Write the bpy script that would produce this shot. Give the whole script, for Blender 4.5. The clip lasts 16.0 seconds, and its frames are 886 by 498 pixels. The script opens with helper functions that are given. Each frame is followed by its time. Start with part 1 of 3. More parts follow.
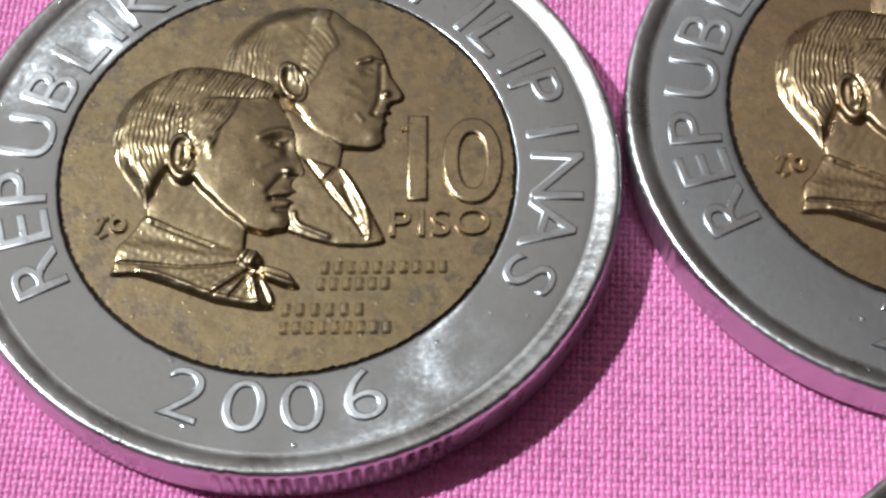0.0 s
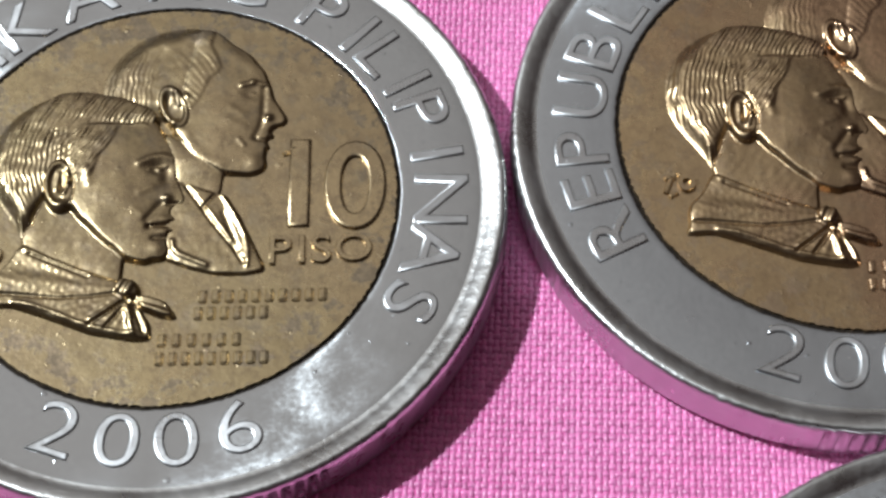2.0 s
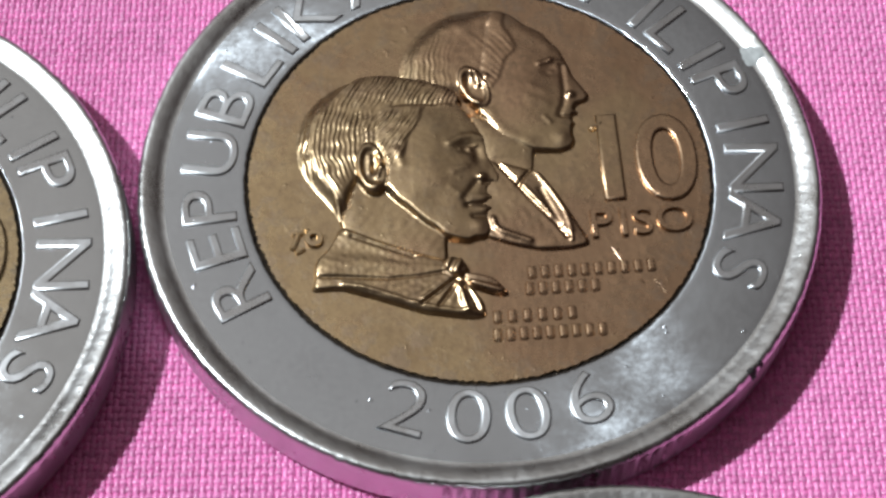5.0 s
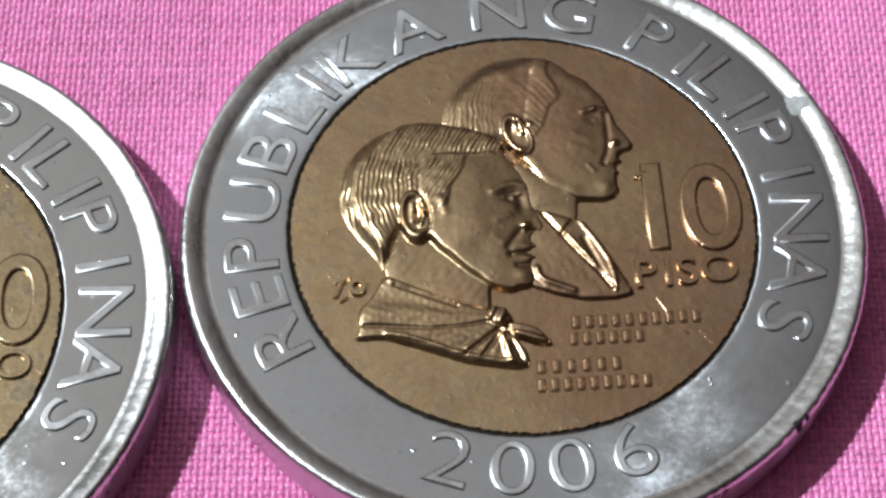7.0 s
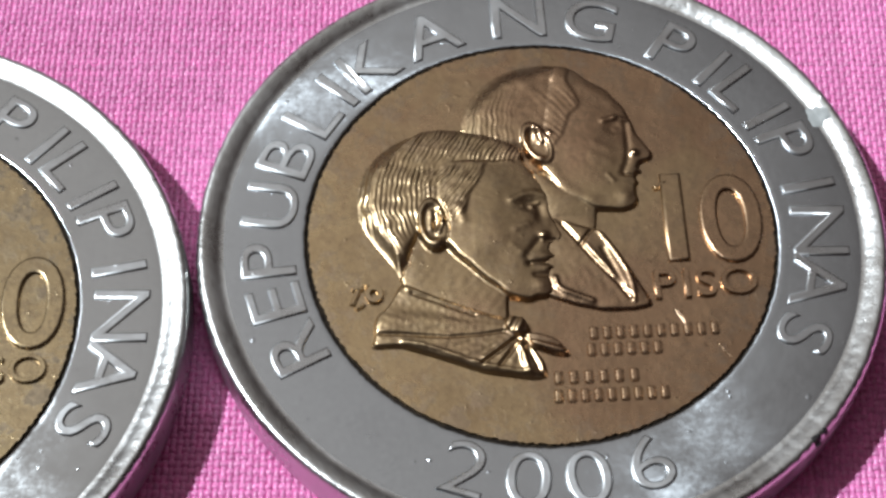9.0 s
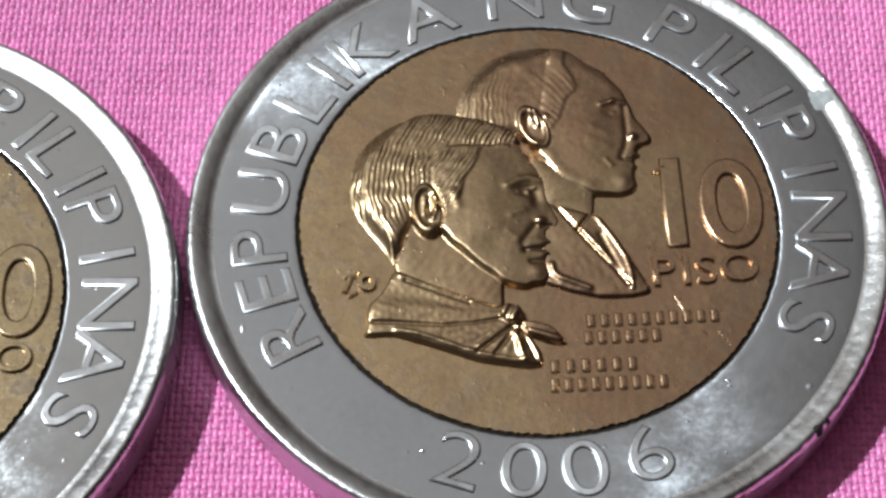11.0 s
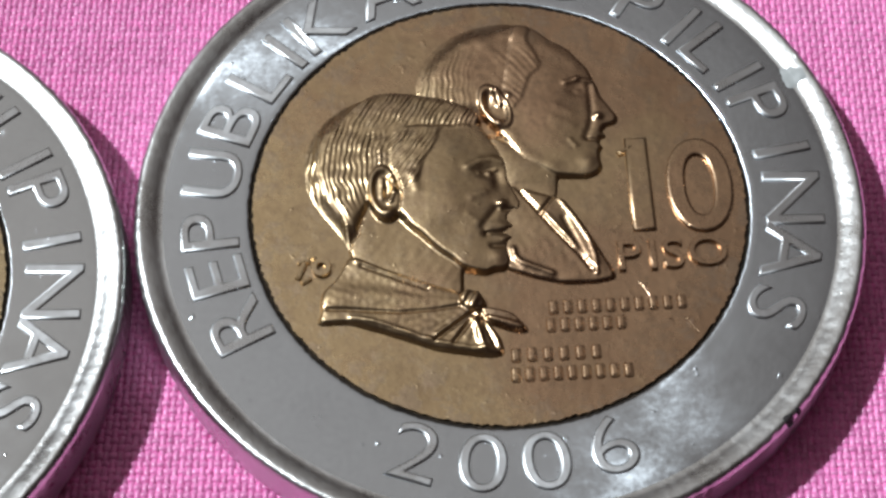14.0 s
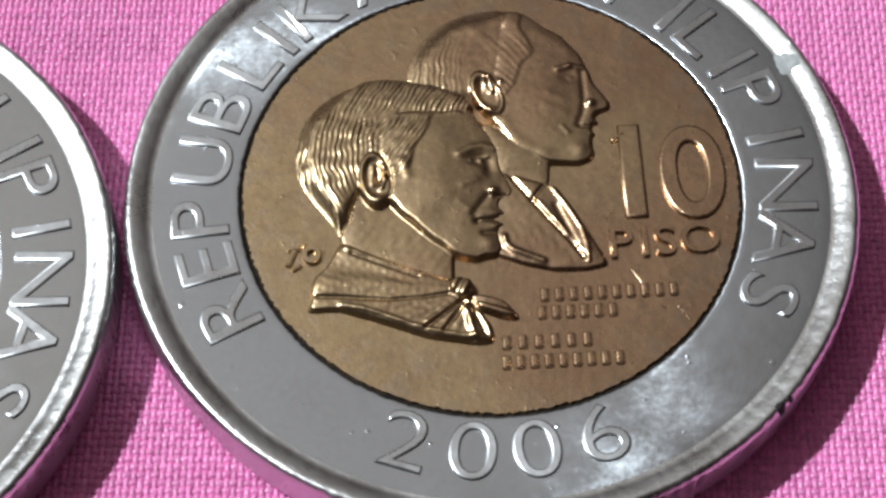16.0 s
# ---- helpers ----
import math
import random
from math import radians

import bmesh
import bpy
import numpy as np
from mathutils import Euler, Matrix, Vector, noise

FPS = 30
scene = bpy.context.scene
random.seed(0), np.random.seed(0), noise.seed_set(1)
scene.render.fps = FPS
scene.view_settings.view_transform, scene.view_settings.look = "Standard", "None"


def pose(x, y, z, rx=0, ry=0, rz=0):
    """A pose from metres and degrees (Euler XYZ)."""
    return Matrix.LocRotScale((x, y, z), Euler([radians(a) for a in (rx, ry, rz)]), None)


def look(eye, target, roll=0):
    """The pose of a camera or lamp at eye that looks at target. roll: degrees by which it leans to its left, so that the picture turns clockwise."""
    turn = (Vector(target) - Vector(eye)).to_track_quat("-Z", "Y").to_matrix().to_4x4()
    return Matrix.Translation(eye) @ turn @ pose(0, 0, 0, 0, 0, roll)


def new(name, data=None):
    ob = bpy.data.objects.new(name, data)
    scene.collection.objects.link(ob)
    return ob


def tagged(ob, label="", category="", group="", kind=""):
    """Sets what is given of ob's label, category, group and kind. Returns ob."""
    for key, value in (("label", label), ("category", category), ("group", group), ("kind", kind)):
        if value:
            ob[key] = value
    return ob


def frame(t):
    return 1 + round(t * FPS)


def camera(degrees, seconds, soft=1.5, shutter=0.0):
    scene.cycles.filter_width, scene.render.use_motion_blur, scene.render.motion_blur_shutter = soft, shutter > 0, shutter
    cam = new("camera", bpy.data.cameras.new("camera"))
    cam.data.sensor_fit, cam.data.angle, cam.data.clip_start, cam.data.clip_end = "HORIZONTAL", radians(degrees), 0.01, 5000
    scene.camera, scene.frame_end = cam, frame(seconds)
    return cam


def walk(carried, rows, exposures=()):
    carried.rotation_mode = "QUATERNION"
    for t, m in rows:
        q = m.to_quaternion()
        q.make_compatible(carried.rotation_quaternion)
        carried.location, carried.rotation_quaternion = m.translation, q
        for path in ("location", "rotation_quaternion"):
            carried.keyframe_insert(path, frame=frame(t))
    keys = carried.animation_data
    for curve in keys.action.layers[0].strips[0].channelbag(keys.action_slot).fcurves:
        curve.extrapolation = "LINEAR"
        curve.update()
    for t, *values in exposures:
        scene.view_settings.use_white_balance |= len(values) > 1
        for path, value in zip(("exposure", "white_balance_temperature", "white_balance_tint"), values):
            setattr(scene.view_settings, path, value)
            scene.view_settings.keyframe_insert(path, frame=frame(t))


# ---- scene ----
cam = camera(25.0, 16.0, soft=2.8)
walk(cam, [
    (0.0, look((-0.01719, -0.04673, 0.06958), (-0.02047, -0.00735, 0.00195), -2.060)),
    (0.5, look((-0.01635, -0.04553, 0.06870), (-0.02003, -0.00728, 0.00195), -2.811)),
    (1.0, look((-0.01560, -0.04532, 0.06893), (-0.01886, -0.00678, 0.00195), -2.525)),
    (1.5, look((-0.01539, -0.04513, 0.06871), (-0.01859, -0.00692, 0.00195), -2.582)),
    (2.0, look((-0.01258, -0.04465, 0.06890), (-0.01591, -0.00602, 0.00195), -2.892)),
    (2.5, look((-0.00864, -0.04446, 0.06847), (-0.01083, -0.00441, 0.00195), -1.981)),
    (3.0, look((-0.00614, -0.04311, 0.06906), (-0.00752, -0.00335, 0.00195), -1.840)),
    (3.5, look((-0.00255, -0.04345, 0.06803), (-0.00227, -0.00399, 0.00195), -0.462)),
    (4.0, look((-0.00189, -0.04357, 0.06800), (-0.00138, -0.00408, 0.00195), -0.284)),
    (6.5, look((-0.00248, -0.04200, 0.06805), (-0.00249, -0.00135, 0.00195), -0.632)),
    (7.0, look((-0.00288, -0.04215, 0.06813), (-0.00314, -0.00108, 0.00195), -0.781)),
    (7.5, look((-0.00318, -0.04181, 0.06812), (-0.00364, -0.00065, 0.00195), -0.584)),
    (8.0, look((-0.00327, -0.04186, 0.06810), (-0.00370, -0.00061, 0.00195), -0.275)),
    (8.5, look((-0.00329, -0.04183, 0.06806), (-0.00379, -0.00065, 0.00195), -0.344)),
    (11.0, look((-0.00263, -0.04087, 0.06659), (-0.00361, -0.00131, 0.00195), -1.059)),
    (11.5, look((-0.00274, -0.04068, 0.06631), (-0.00362, -0.00138, 0.00195), -0.886)),
    (12.0, look((-0.00223, -0.04010, 0.06689), (-0.00303, 0.00003, 0.00195), -0.730)),
    (12.5, look((-0.00242, -0.04006, 0.06639), (-0.00331, -0.00030, 0.00195), -0.934)),
    (13.0, look((-0.00107, -0.03927, 0.06470), (-0.00153, -0.00143, 0.00195), -0.267)),
    (13.5, look((-0.00143, -0.03921, 0.06470), (-0.00203, -0.00196, 0.00195), -0.742)),
    (14.0, look((-0.00141, -0.03925, 0.06440), (-0.00206, -0.00198, 0.00195), -0.885)),
    (14.5, look((-0.00140, -0.03924, 0.06461), (-0.00216, -0.00186, 0.00195), -1.035)),
    (15.0, look((-0.00122, -0.03923, 0.06432), (-0.00213, -0.00190, 0.00195), -1.255)),
    (15.5, look((-0.00165, -0.03929, 0.06419), (-0.00274, -0.00207, 0.00195), -1.538)),
    (16.0, look((-0.00071, -0.03928, 0.06394), (-0.00173, -0.00252, 0.00195), -1.376)),
])

# ---- light: one small hard lamp high to the left, a dim room all round ----
world = bpy.data.worlds.new("room_light")
scene.world = world
world.use_nodes = True
wn, wl = world.node_tree.nodes, world.node_tree.links
bg = wn["Background"]
# a dim room: the pale wall and ceiling beyond the coins, dark everywhere else
sky_at, sky_dot = wn.new("ShaderNodeTexCoord"), wn.new("ShaderNodeVectorMath")
sky_dot.operation = "DOT_PRODUCT"
sky_dot.inputs[1].default_value = (-0.29, 0.435, 0.852)
sky_ramp = wn.new("ShaderNodeValToRGB")
wl.new(sky_at.outputs["Generated"], sky_dot.inputs[0])
wl.new(sky_dot.outputs["Value"], sky_ramp.inputs["Fac"])
wl.new(sky_ramp.outputs["Color"], bg.inputs["Color"])
sky_ramp.color_ramp.interpolation = "B_SPLINE"
while len(sky_ramp.color_ramp.elements) < 4:
    sky_ramp.color_ramp.elements.new(0.5)
for e, (at, v, warm) in zip(sky_ramp.color_ramp.elements, ((0.0, 0.014, 1.0), (0.60, 0.034, 0.8), (0.87, 0.18, 0.1), (1.0, 0.56, 0.0))):
    e.position, e.color = at, (v, v * (0.94 - 0.36 * warm), v * (0.89 - 0.34 * warm), 1)
bg.inputs["Strength"].default_value = 1.12

sun = new("lamp_light", bpy.data.lights.new("lamp_light", "SUN"))
sun.data.energy = 3.6
sun.data.angle = radians(2.0)
sun.data.color = (0.92, 0.995, 1.04)
sun.matrix_world = look((-0.145, 0.046, 0.196), (0, 0, 0))

MM = 0.001


# ---- materials ----
class Nodes:
    """A few shortcuts for writing node materials."""

    def __init__(self, name):
        self.mat = bpy.data.materials.new(name)
        self.mat.use_nodes = True
        self.tree = self.mat.node_tree
        self.bsdf = self.tree.nodes["Principled BSDF"]

    def add(self, kind, **sets):
        n = self.tree.nodes.new(kind)
        for k, v in sets.items():
            n.inputs[k.replace("_", " ")].default_value = v
        return n

    def link(self, a, b):
        self.tree.links.new(a, b)

    def coords(self, own=False):
        """Object coordinates; own: places in the room, so that wear runs on from part to part and no two coins wear alike."""
        if own:
            return self.tree.nodes.new("ShaderNodeNewGeometry").outputs["Position"]
        return self.tree.nodes.new("ShaderNodeTexCoord").outputs["Object"]

    def noise(self, scale, detail=3.0, rough=0.55, vec=None):
        n = self.add("ShaderNodeTexNoise", Scale=scale, Detail=detail, Roughness=rough)
        self.link(vec or self.coords(), n.inputs["Vector"])
        return n.outputs["Fac"]

    def ramp(self, fac, stops):
        n = self.tree.nodes.new("ShaderNodeValToRGB")
        while len(n.color_ramp.elements) < len(stops):
            n.color_ramp.elements.new(0.5)
        for e, (p, c) in zip(n.color_ramp.elements, stops):
            e.position = p
            e.color = (*c, 1) if len(c) == 3 else c
        self.link(fac, n.inputs["Fac"])
        return n.outputs["Color"]

    def mix(self, fac, a, b, how="MIX"):
        n = self.tree.nodes.new("ShaderNodeMix")
        n.data_type, n.blend_type = "RGBA", how
        for sock, v in ((n.inputs[0], fac), (n.inputs[6], a), (n.inputs[7], b)):
            if isinstance(v, bpy.types.NodeSocket):
                self.link(v, sock)
            else:
                sock.default_value = v if not isinstance(v, tuple) or len(v) == 4 else (*v, 1)
        return n.outputs[2]

    def maths(self, op, a, b=0.0):
        n = self.tree.nodes.new("ShaderNodeMath")
        n.operation = op
        for sock, v in ((n.inputs[0], a), (n.inputs[1], b)):
            if isinstance(v, bpy.types.NodeSocket):
                self.link(v, sock)
            else:
                sock.default_value = v
        return n.outputs[0]

    def span(self, fac, lo, hi, a=0.0, b=1.0):
        n = self.add("ShaderNodeMapRange", From_Min=lo, From_Max=hi, To_Min=a, To_Max=b)
        self.link(fac, n.inputs["Value"])
        return n.outputs["Result"]

    def bump(self, height, depth, strength=1.0):
        n = self.add("ShaderNodeBump", Strength=strength, Distance=depth)
        self.link(height, n.inputs["Height"])
        old = self.bsdf.inputs["Normal"]
        if old.is_linked:
            self.link(old.links[0].from_socket, n.inputs["Normal"])
        self.link(n.outputs["Normal"], old)

    def put(self, **sets):
        for k, v in sets.items():
            s = self.bsdf.inputs[k.replace("_", " ")]
            if isinstance(v, bpy.types.NodeSocket):
                self.link(v, s)
            else:
                s.default_value = (*v, 1) if isinstance(v, tuple) and len(v) == 3 and s.type == "RGBA" else v


def ring_metal(name, tone, rough, flow=True, wear=0.0):
    """Struck nickel-plated steel with the radial flow lines of mint lustre, hairline scratches and dull patches."""
    m = Nodes(name)
    co = m.coords(True)
    patch = m.noise(350, 4, 0.6, co)
    fine = m.noise(4500, 3, 0.6, co)
    col = m.ramp(patch, [(0.3, tuple(c * 0.80 for c in tone)), (0.7, tone)])
    m.put(Base_Color=col, Metallic=1.0)
    m.put(Roughness=m.maths("ADD", m.span(patch, 0.38, 0.62, rough - 0.075, rough + 0.045), m.span(fine, 0.3, 0.7, -0.03, 0.04)))
    if flow == "letter":
        # a character's own x runs round the coin
        along = m.tree.nodes.new("ShaderNodeVectorTransform")
        along.vector_type, along.convert_from, along.convert_to = "VECTOR", "OBJECT", "WORLD"
        along.inputs[0].default_value = (1, 0, 0)
        m.link(along.outputs[0], m.bsdf.inputs["Tangent"])
        m.put(Anisotropic=0.3)
    elif flow:
        tan = m.tree.nodes.new("ShaderNodeTangent")
        tan.direction_type, tan.axis = "RADIAL", "Z"
        m.link(tan.outputs[0], m.bsdf.inputs["Tangent"])
        m.put(Anisotropic=0.92, Anisotropic_Rotation=0.972)
    m.bump(fine, 0.000012, 0.12 if flow else 0.5)
    m.bump(patch, 0.00006, 0.5)
    if wear:
        m.bump(m.noise(1600, 5, 0.7, co), 0.00005, wear)
        m.bump(m.noise(600, 2, 0.5, co), 0.00008, 0.6 * wear)
    nick = m.noise(2400, 1, 0.4, co)
    m.bump(m.span(nick, 0.76, 0.80), 0.00002, 0.6)
    if not flow:
        scr = m.add("ShaderNodeMapping", Scale=(200, 9000, 200), Rotation=(0, 0, 0.6))
        m.link(co, scr.inputs["Vector"])
        m.bump(m.noise(1.0, 2, 0.5, scr.outputs[0]), 0.000006, 0.5)
    return m.mat


def core_metal(name, light, dark, grime, amount, rough, edge, centre, shaded_toning):
    """Aluminium bronze, toned unevenly, with specks of dark tarnish."""
    m = Nodes(name)
    co = m.coords(True)
    tone = m.noise(230, 6, 0.68, co)
    spot = m.noise(900, 5, 0.7, co)
    fine = m.noise(5000, 3, 0.6, co)
    # the toning turns from brassy to coppery across the face, in drifts; the right side's dimmer reflection is painted
    # in with it
    drift = m.noise(120, 4, 0.62, co)
    across = m.add("ShaderNodeSeparateXYZ")
    shift = m.tree.nodes.new("ShaderNodeVectorMath")
    shift.operation = "SUBTRACT"
    shift.inputs[1].default_value = centre
    m.link(co, shift.inputs[0])
    m.link(shift.outputs[0], across.inputs[0])
    toning_and_shade = m.maths("ADD", m.span(drift, 0.32, 0.68, -0.85, 0.85), m.span(m.maths("ADD", across.outputs["X"], m.maths("MULTIPLY", across.outputs["Y"], 0.25)), -0.008, 0.009))
    warm = m.mix(m.span(toning_and_shade, 0.1, 0.9), (0.99, 1.015, 0.92), shaded_toning)
    col = m.mix(1.0, m.ramp(tone, [(0.32, dark), (0.64, light)]), warm, "MULTIPLY")
    away = m.tree.nodes.new("ShaderNodeVectorMath")
    away.operation = "LENGTH"
    m.link(m.coords(), away.inputs[0])
    # tarnish gathers in patches and along the worn outer edge
    band = m.span(away.outputs["Value"], 0.0073, 0.0090, 0.0, edge)
    dirt = m.maths("MINIMUM", m.maths("MULTIPLY", m.span(spot, 0.50, 0.64), m.maths("ADD", m.span(tone, 0.62, 0.40), band)), 1.0)
    col = m.mix(m.maths("MULTIPLY", dirt, amount), col, grime)
    mott = m.noise(4200, 4, 0.75, co)
    col = m.mix(m.maths("MULTIPLY", m.span(mott, 0.46, 0.60), m.span(spot, 0.42, 0.66, 0.05, 0.25 + 0.5 * amount)), col, m.mix(0.5, dark, grime))
    fleck = m.noise(1500, 5, 0.72, co)
    col = m.mix(m.maths("MULTIPLY", m.span(fleck, 0.50, 0.60), 0.55 * amount), col, m.mix(0.35, dark, grime))
    m.put(Base_Color=col, Metallic=1.0)
    m.put(Roughness=m.maths("ADD", m.span(tone, 0.3, 0.7, rough + 0.05, rough - 0.04), m.maths("MULTIPLY", dirt, 0.2)))
    m.bump(m.span(m.noise(2300, 3, 0.6, co), 0.66, 0.74), 0.00002, 0.4)
    m.bump(fine, 0.000004, 0.2)
    m.bump(mott, 0.000008, 0.3)
    m.bump(m.noise(1100, 3, 0.6, co), 0.00002, 0.25)
    m.bump(spot, 0.00003, 0.22)
    m.bump(tone, 0.00012, 0.5)
    return m.mat


RING_PALE = ring_metal("nickel_steel_bright", (0.61, 0.645, 0.672), 0.170)
RING_GREY = ring_metal("nickel_steel", (0.615, 0.665, 0.715), 0.195)
RIM_STEEL = ring_metal("burnished_steel", (0.68, 0.69, 0.69), 0.34, False, 0.55)
LETTER_STEEL = ring_metal("struck_steel", (0.63, 0.65, 0.67), 0.34, "letter")
CORE_PALE = core_metal("aged_brass", (0.588, 0.465, 0.298), (0.372, 0.282, 0.182), (0.14, 0.11, 0.08), 0.9, 0.275, 2.4, (-0.0269, -0.0040, 0.0), (0.93, 0.92, 0.86))
CORE_BROWN = core_metal("toned_bronze", (0.70, 0.52, 0.335), (0.45, 0.316, 0.205), (0.16, 0.11, 0.08), 0.65, 0.275, 1.4, (0.0, 0.0, 0.0), (0.75, 0.675, 0.66))


def thread_cloth(name):
    m = Nodes(name)
    co = m.coords()
    a = m.noise(120, 3, 0.5, co)
    b = m.noise(9000, 2, 0.6, co)
    col = m.mix(m.span(a, 0.35, 0.65), (0.82, 0.172, 0.475), (0.86, 0.21, 0.535))
    col = m.mix(m.span(b, 0.3, 0.7, 0.0, 0.4), col, (0.94, 0.54, 0.82))
    # every thread is dyed a little differently, and uneven along its length
    isle = m.tree.nodes.new("ShaderNodeNewGeometry").outputs["Random Per Island"]
    slub = m.noise(2600, 2, 0.5, co)
    shade = m.maths("MULTIPLY", m.span(isle, 0.0, 1.0, 0.84, 1.08), m.span(slub, 0.3, 0.7, 0.86, 1.08))
    grey = m.tree.nodes.new("ShaderNodeCombineColor")
    for k in range(3):
        m.link(shade, grey.inputs[k])
    col = m.mix(1.0, col, grey.outputs[0], "MULTIPLY")
    m.put(Base_Color=col, Roughness=0.33, IOR=1.55, Specular_IOR_Level=0.6, Sheen_Weight=0.03, Sheen_Roughness=0.45, Sheen_Tint=(1.0, 0.88, 0.98))
    fib = m.noise(20000, 2, 0.6, co)
    m.bump(fib, 0.00002, 0.5)
    return m.mat


def seam_dirt():
    m = Nodes("seam_grime")
    m.put(Base_Color=m.ramp(m.noise(2500), [(0.35, (0.010, 0.008, 0.007)), (0.7, (0.035, 0.026, 0.018))]), Roughness=0.9, Specular_IOR_Level=0.15)
    return m.mat


SEAM = seam_dirt()
CLOTH = thread_cloth("pink_satin_thread")


# ---- helpers for meshes ----
def mesh_of(name, verts, faces, material, smooth=True):
    me = bpy.data.meshes.new(name)
    me.from_pydata([tuple(v) for v in verts], [], [tuple(f) for f in faces])
    me.materials.append(material)
    if smooth:
        me.polygons.foreach_set("use_smooth", [True] * len(me.polygons))
    me.update()
    return me


def quads_mesh(name, verts, quads, material):
    """A large smooth mesh from numpy arrays."""
    me = bpy.data.meshes.new(name)
    me.vertices.add(len(verts))
    me.vertices.foreach_set("co", np.asarray(verts, np.float32).ravel())
    n = len(quads)
    me.loops.add(n * 4)
    me.loops.foreach_set("vertex_index", np.asarray(quads, np.int32).ravel())
    me.polygons.add(n)
    me.polygons.foreach_set("loop_start", np.arange(0, n * 4, 4, dtype=np.int32))
    me.polygons.foreach_set("use_smooth", np.ones(n, bool))
    me.materials.append(material)
    me.update(calc_edges=True)
    me.validate()
    return me


def part(name, mesh, material, parent, label=""):
    ob = new(name, mesh)
    ob.parent = parent
    if ob.material_slots:
        ob.material_slots[0].link = "OBJECT"
        ob.material_slots[0].material = material
    return tagged(ob, label)


def lathe(name, profile, steps, material, reeds=None):
    """A ring turned from (radius, height) pairs in mm; reeds(angle, k) takes some mm off the radius of profile point k."""
    vs, fs, n = [], [], len(profile)
    for i in range(steps):
        a = 2 * math.pi * i / steps
        for k, (r, z) in enumerate(profile):
            q = r - (reeds(a, k, i) if reeds else 0)
            vs.append((q * math.cos(a) * MM, q * math.sin(a) * MM, z * MM))
    for i in range(steps):
        j = (i + 1) % steps
        for k in range(n - 1):
            fs.append((i * n + k, j * n + k, j * n + k + 1, i * n + k + 1))
    return vs, fs


# ---- shapes of the struck relief: signed distances in mm, positive inside ----
def disc(X, Y, cx, cy, rx, ry, turn=0.0):
    c, s = math.cos(radians(turn)), math.sin(radians(turn))
    u, v = (X - cx) * c + (Y - cy) * s, -(X - cx) * s + (Y - cy) * c
    return (1 - np.sqrt((u / rx) ** 2 + (v / ry) ** 2)) * min(rx, ry)


def bar(X, Y, x0, y0, x1, y1, r0, r1=None):
    r1 = r0 if r1 is None else r1
    dx, dy = x1 - x0, y1 - y0
    t = np.clip(((X - x0) * dx + (Y - y0) * dy) / (dx * dx + dy * dy), 0, 1)
    return (r0 + (r1 - r0) * t) - np.hypot(X - x0 - t * dx, Y - y0 - t * dy)


def poly(X, Y, pts, soft=0.12):
    d = np.full(X.shape, 1e9)
    inside = np.zeros(X.shape, bool)
    for (x0, y0), (x1, y1) in zip(pts, pts[1:] + pts[:1]):
        d = np.minimum(d, -bar(X, Y, x0, y0, x1, y1, 0.0))
        hit = ((y0 > Y) != (y1 > Y)) & (X < (x1 - x0) * (Y - y0) / (y1 - y0 + 1e-12) + x0)
        inside ^= hit
    return blur(np.where(inside, d, -d), 22) + soft


def blur(a, n):
    """Rounds off the corners of a field of heights or distances."""
    for _ in range(n):
        a = (np.roll(a, 1, 0) + 2 * a + np.roll(a, -1, 0)) / 4
        a = (np.roll(a, 1, 1) + 2 * a + np.roll(a, -1, 1)) / 4
    return a


def crest(X, Y, x0, y0, x1, y1, soft, height):
    """A soft-sided crease, raised or sunk."""
    return height * np.exp(-(bar(X, Y, x0, y0, x1, y1, 0.0) / soft) ** 2)


def chain(X, Y, pts, soft, height):
    """A crease that bends."""
    d = np.minimum.reduce([-bar(X, Y, *a, *b, 0.0) for a, b in zip(pts, pts[1:])])
    return height * np.exp(-(d / soft) ** 2)


def bump(X, Y, x, y, sx, sy, height):
    return height * np.exp(-((X - x) / sx) ** 2 - ((Y - y) / sy) ** 2)


def join(a, b, k=0.2):
    """Smooth union."""
    h = np.clip(0.5 + 0.5 * (a - b) / k, 0, 1)
    return b + (a - b) * h + k * h * (1 - h)


def swell(d, height, width, wall=0.14):
    """A rounded relief: from 0 at the outline to its height at some width inside."""
    q, w = np.clip(d / width, 0, 1), np.clip(d / wall, 0, 1)
    dome = blur(np.sqrt(1 - (1 - q) ** 2), 40) * np.clip(w * 1.5, 0, 1)
    return np.where(d > 0, height * (0.6 * w * w * (3 - 2 * w) + 0.4 * dome), -0.08)


def relief_mesh(name, field, x0, x1, y0, y1, step, base):
    nx, ny = int((x1 - x0) / step) + 1, int((y1 - y0) / step) + 1
    X, Y = np.meshgrid(x0 + step * np.arange(nx), y0 + step * np.arange(ny))
    h = field(X, Y)
    use = h > -0.079
    keep = use.copy()
    for ax in (0, 1):
        for d in (-1, 1):
            keep |= np.roll(use, d, ax)
    quad = keep[:-1, :-1] & keep[1:, :-1] & keep[:-1, 1:] & keep[1:, 1:]
    ids = np.arange(nx * ny).reshape(ny, nx)
    q = np.stack([ids[:-1, :-1], ids[:-1, 1:], ids[1:, 1:], ids[1:, :-1]], -1)[quad]
    used, inv = np.unique(q, return_inverse=True)
    co = np.stack([X, Y, base + np.maximum(h, -0.08)], -1).reshape(-1, 3)[used] * MM
    return quads_mesh(name, co, inv.reshape(-1, 4), CORE_BROWN)


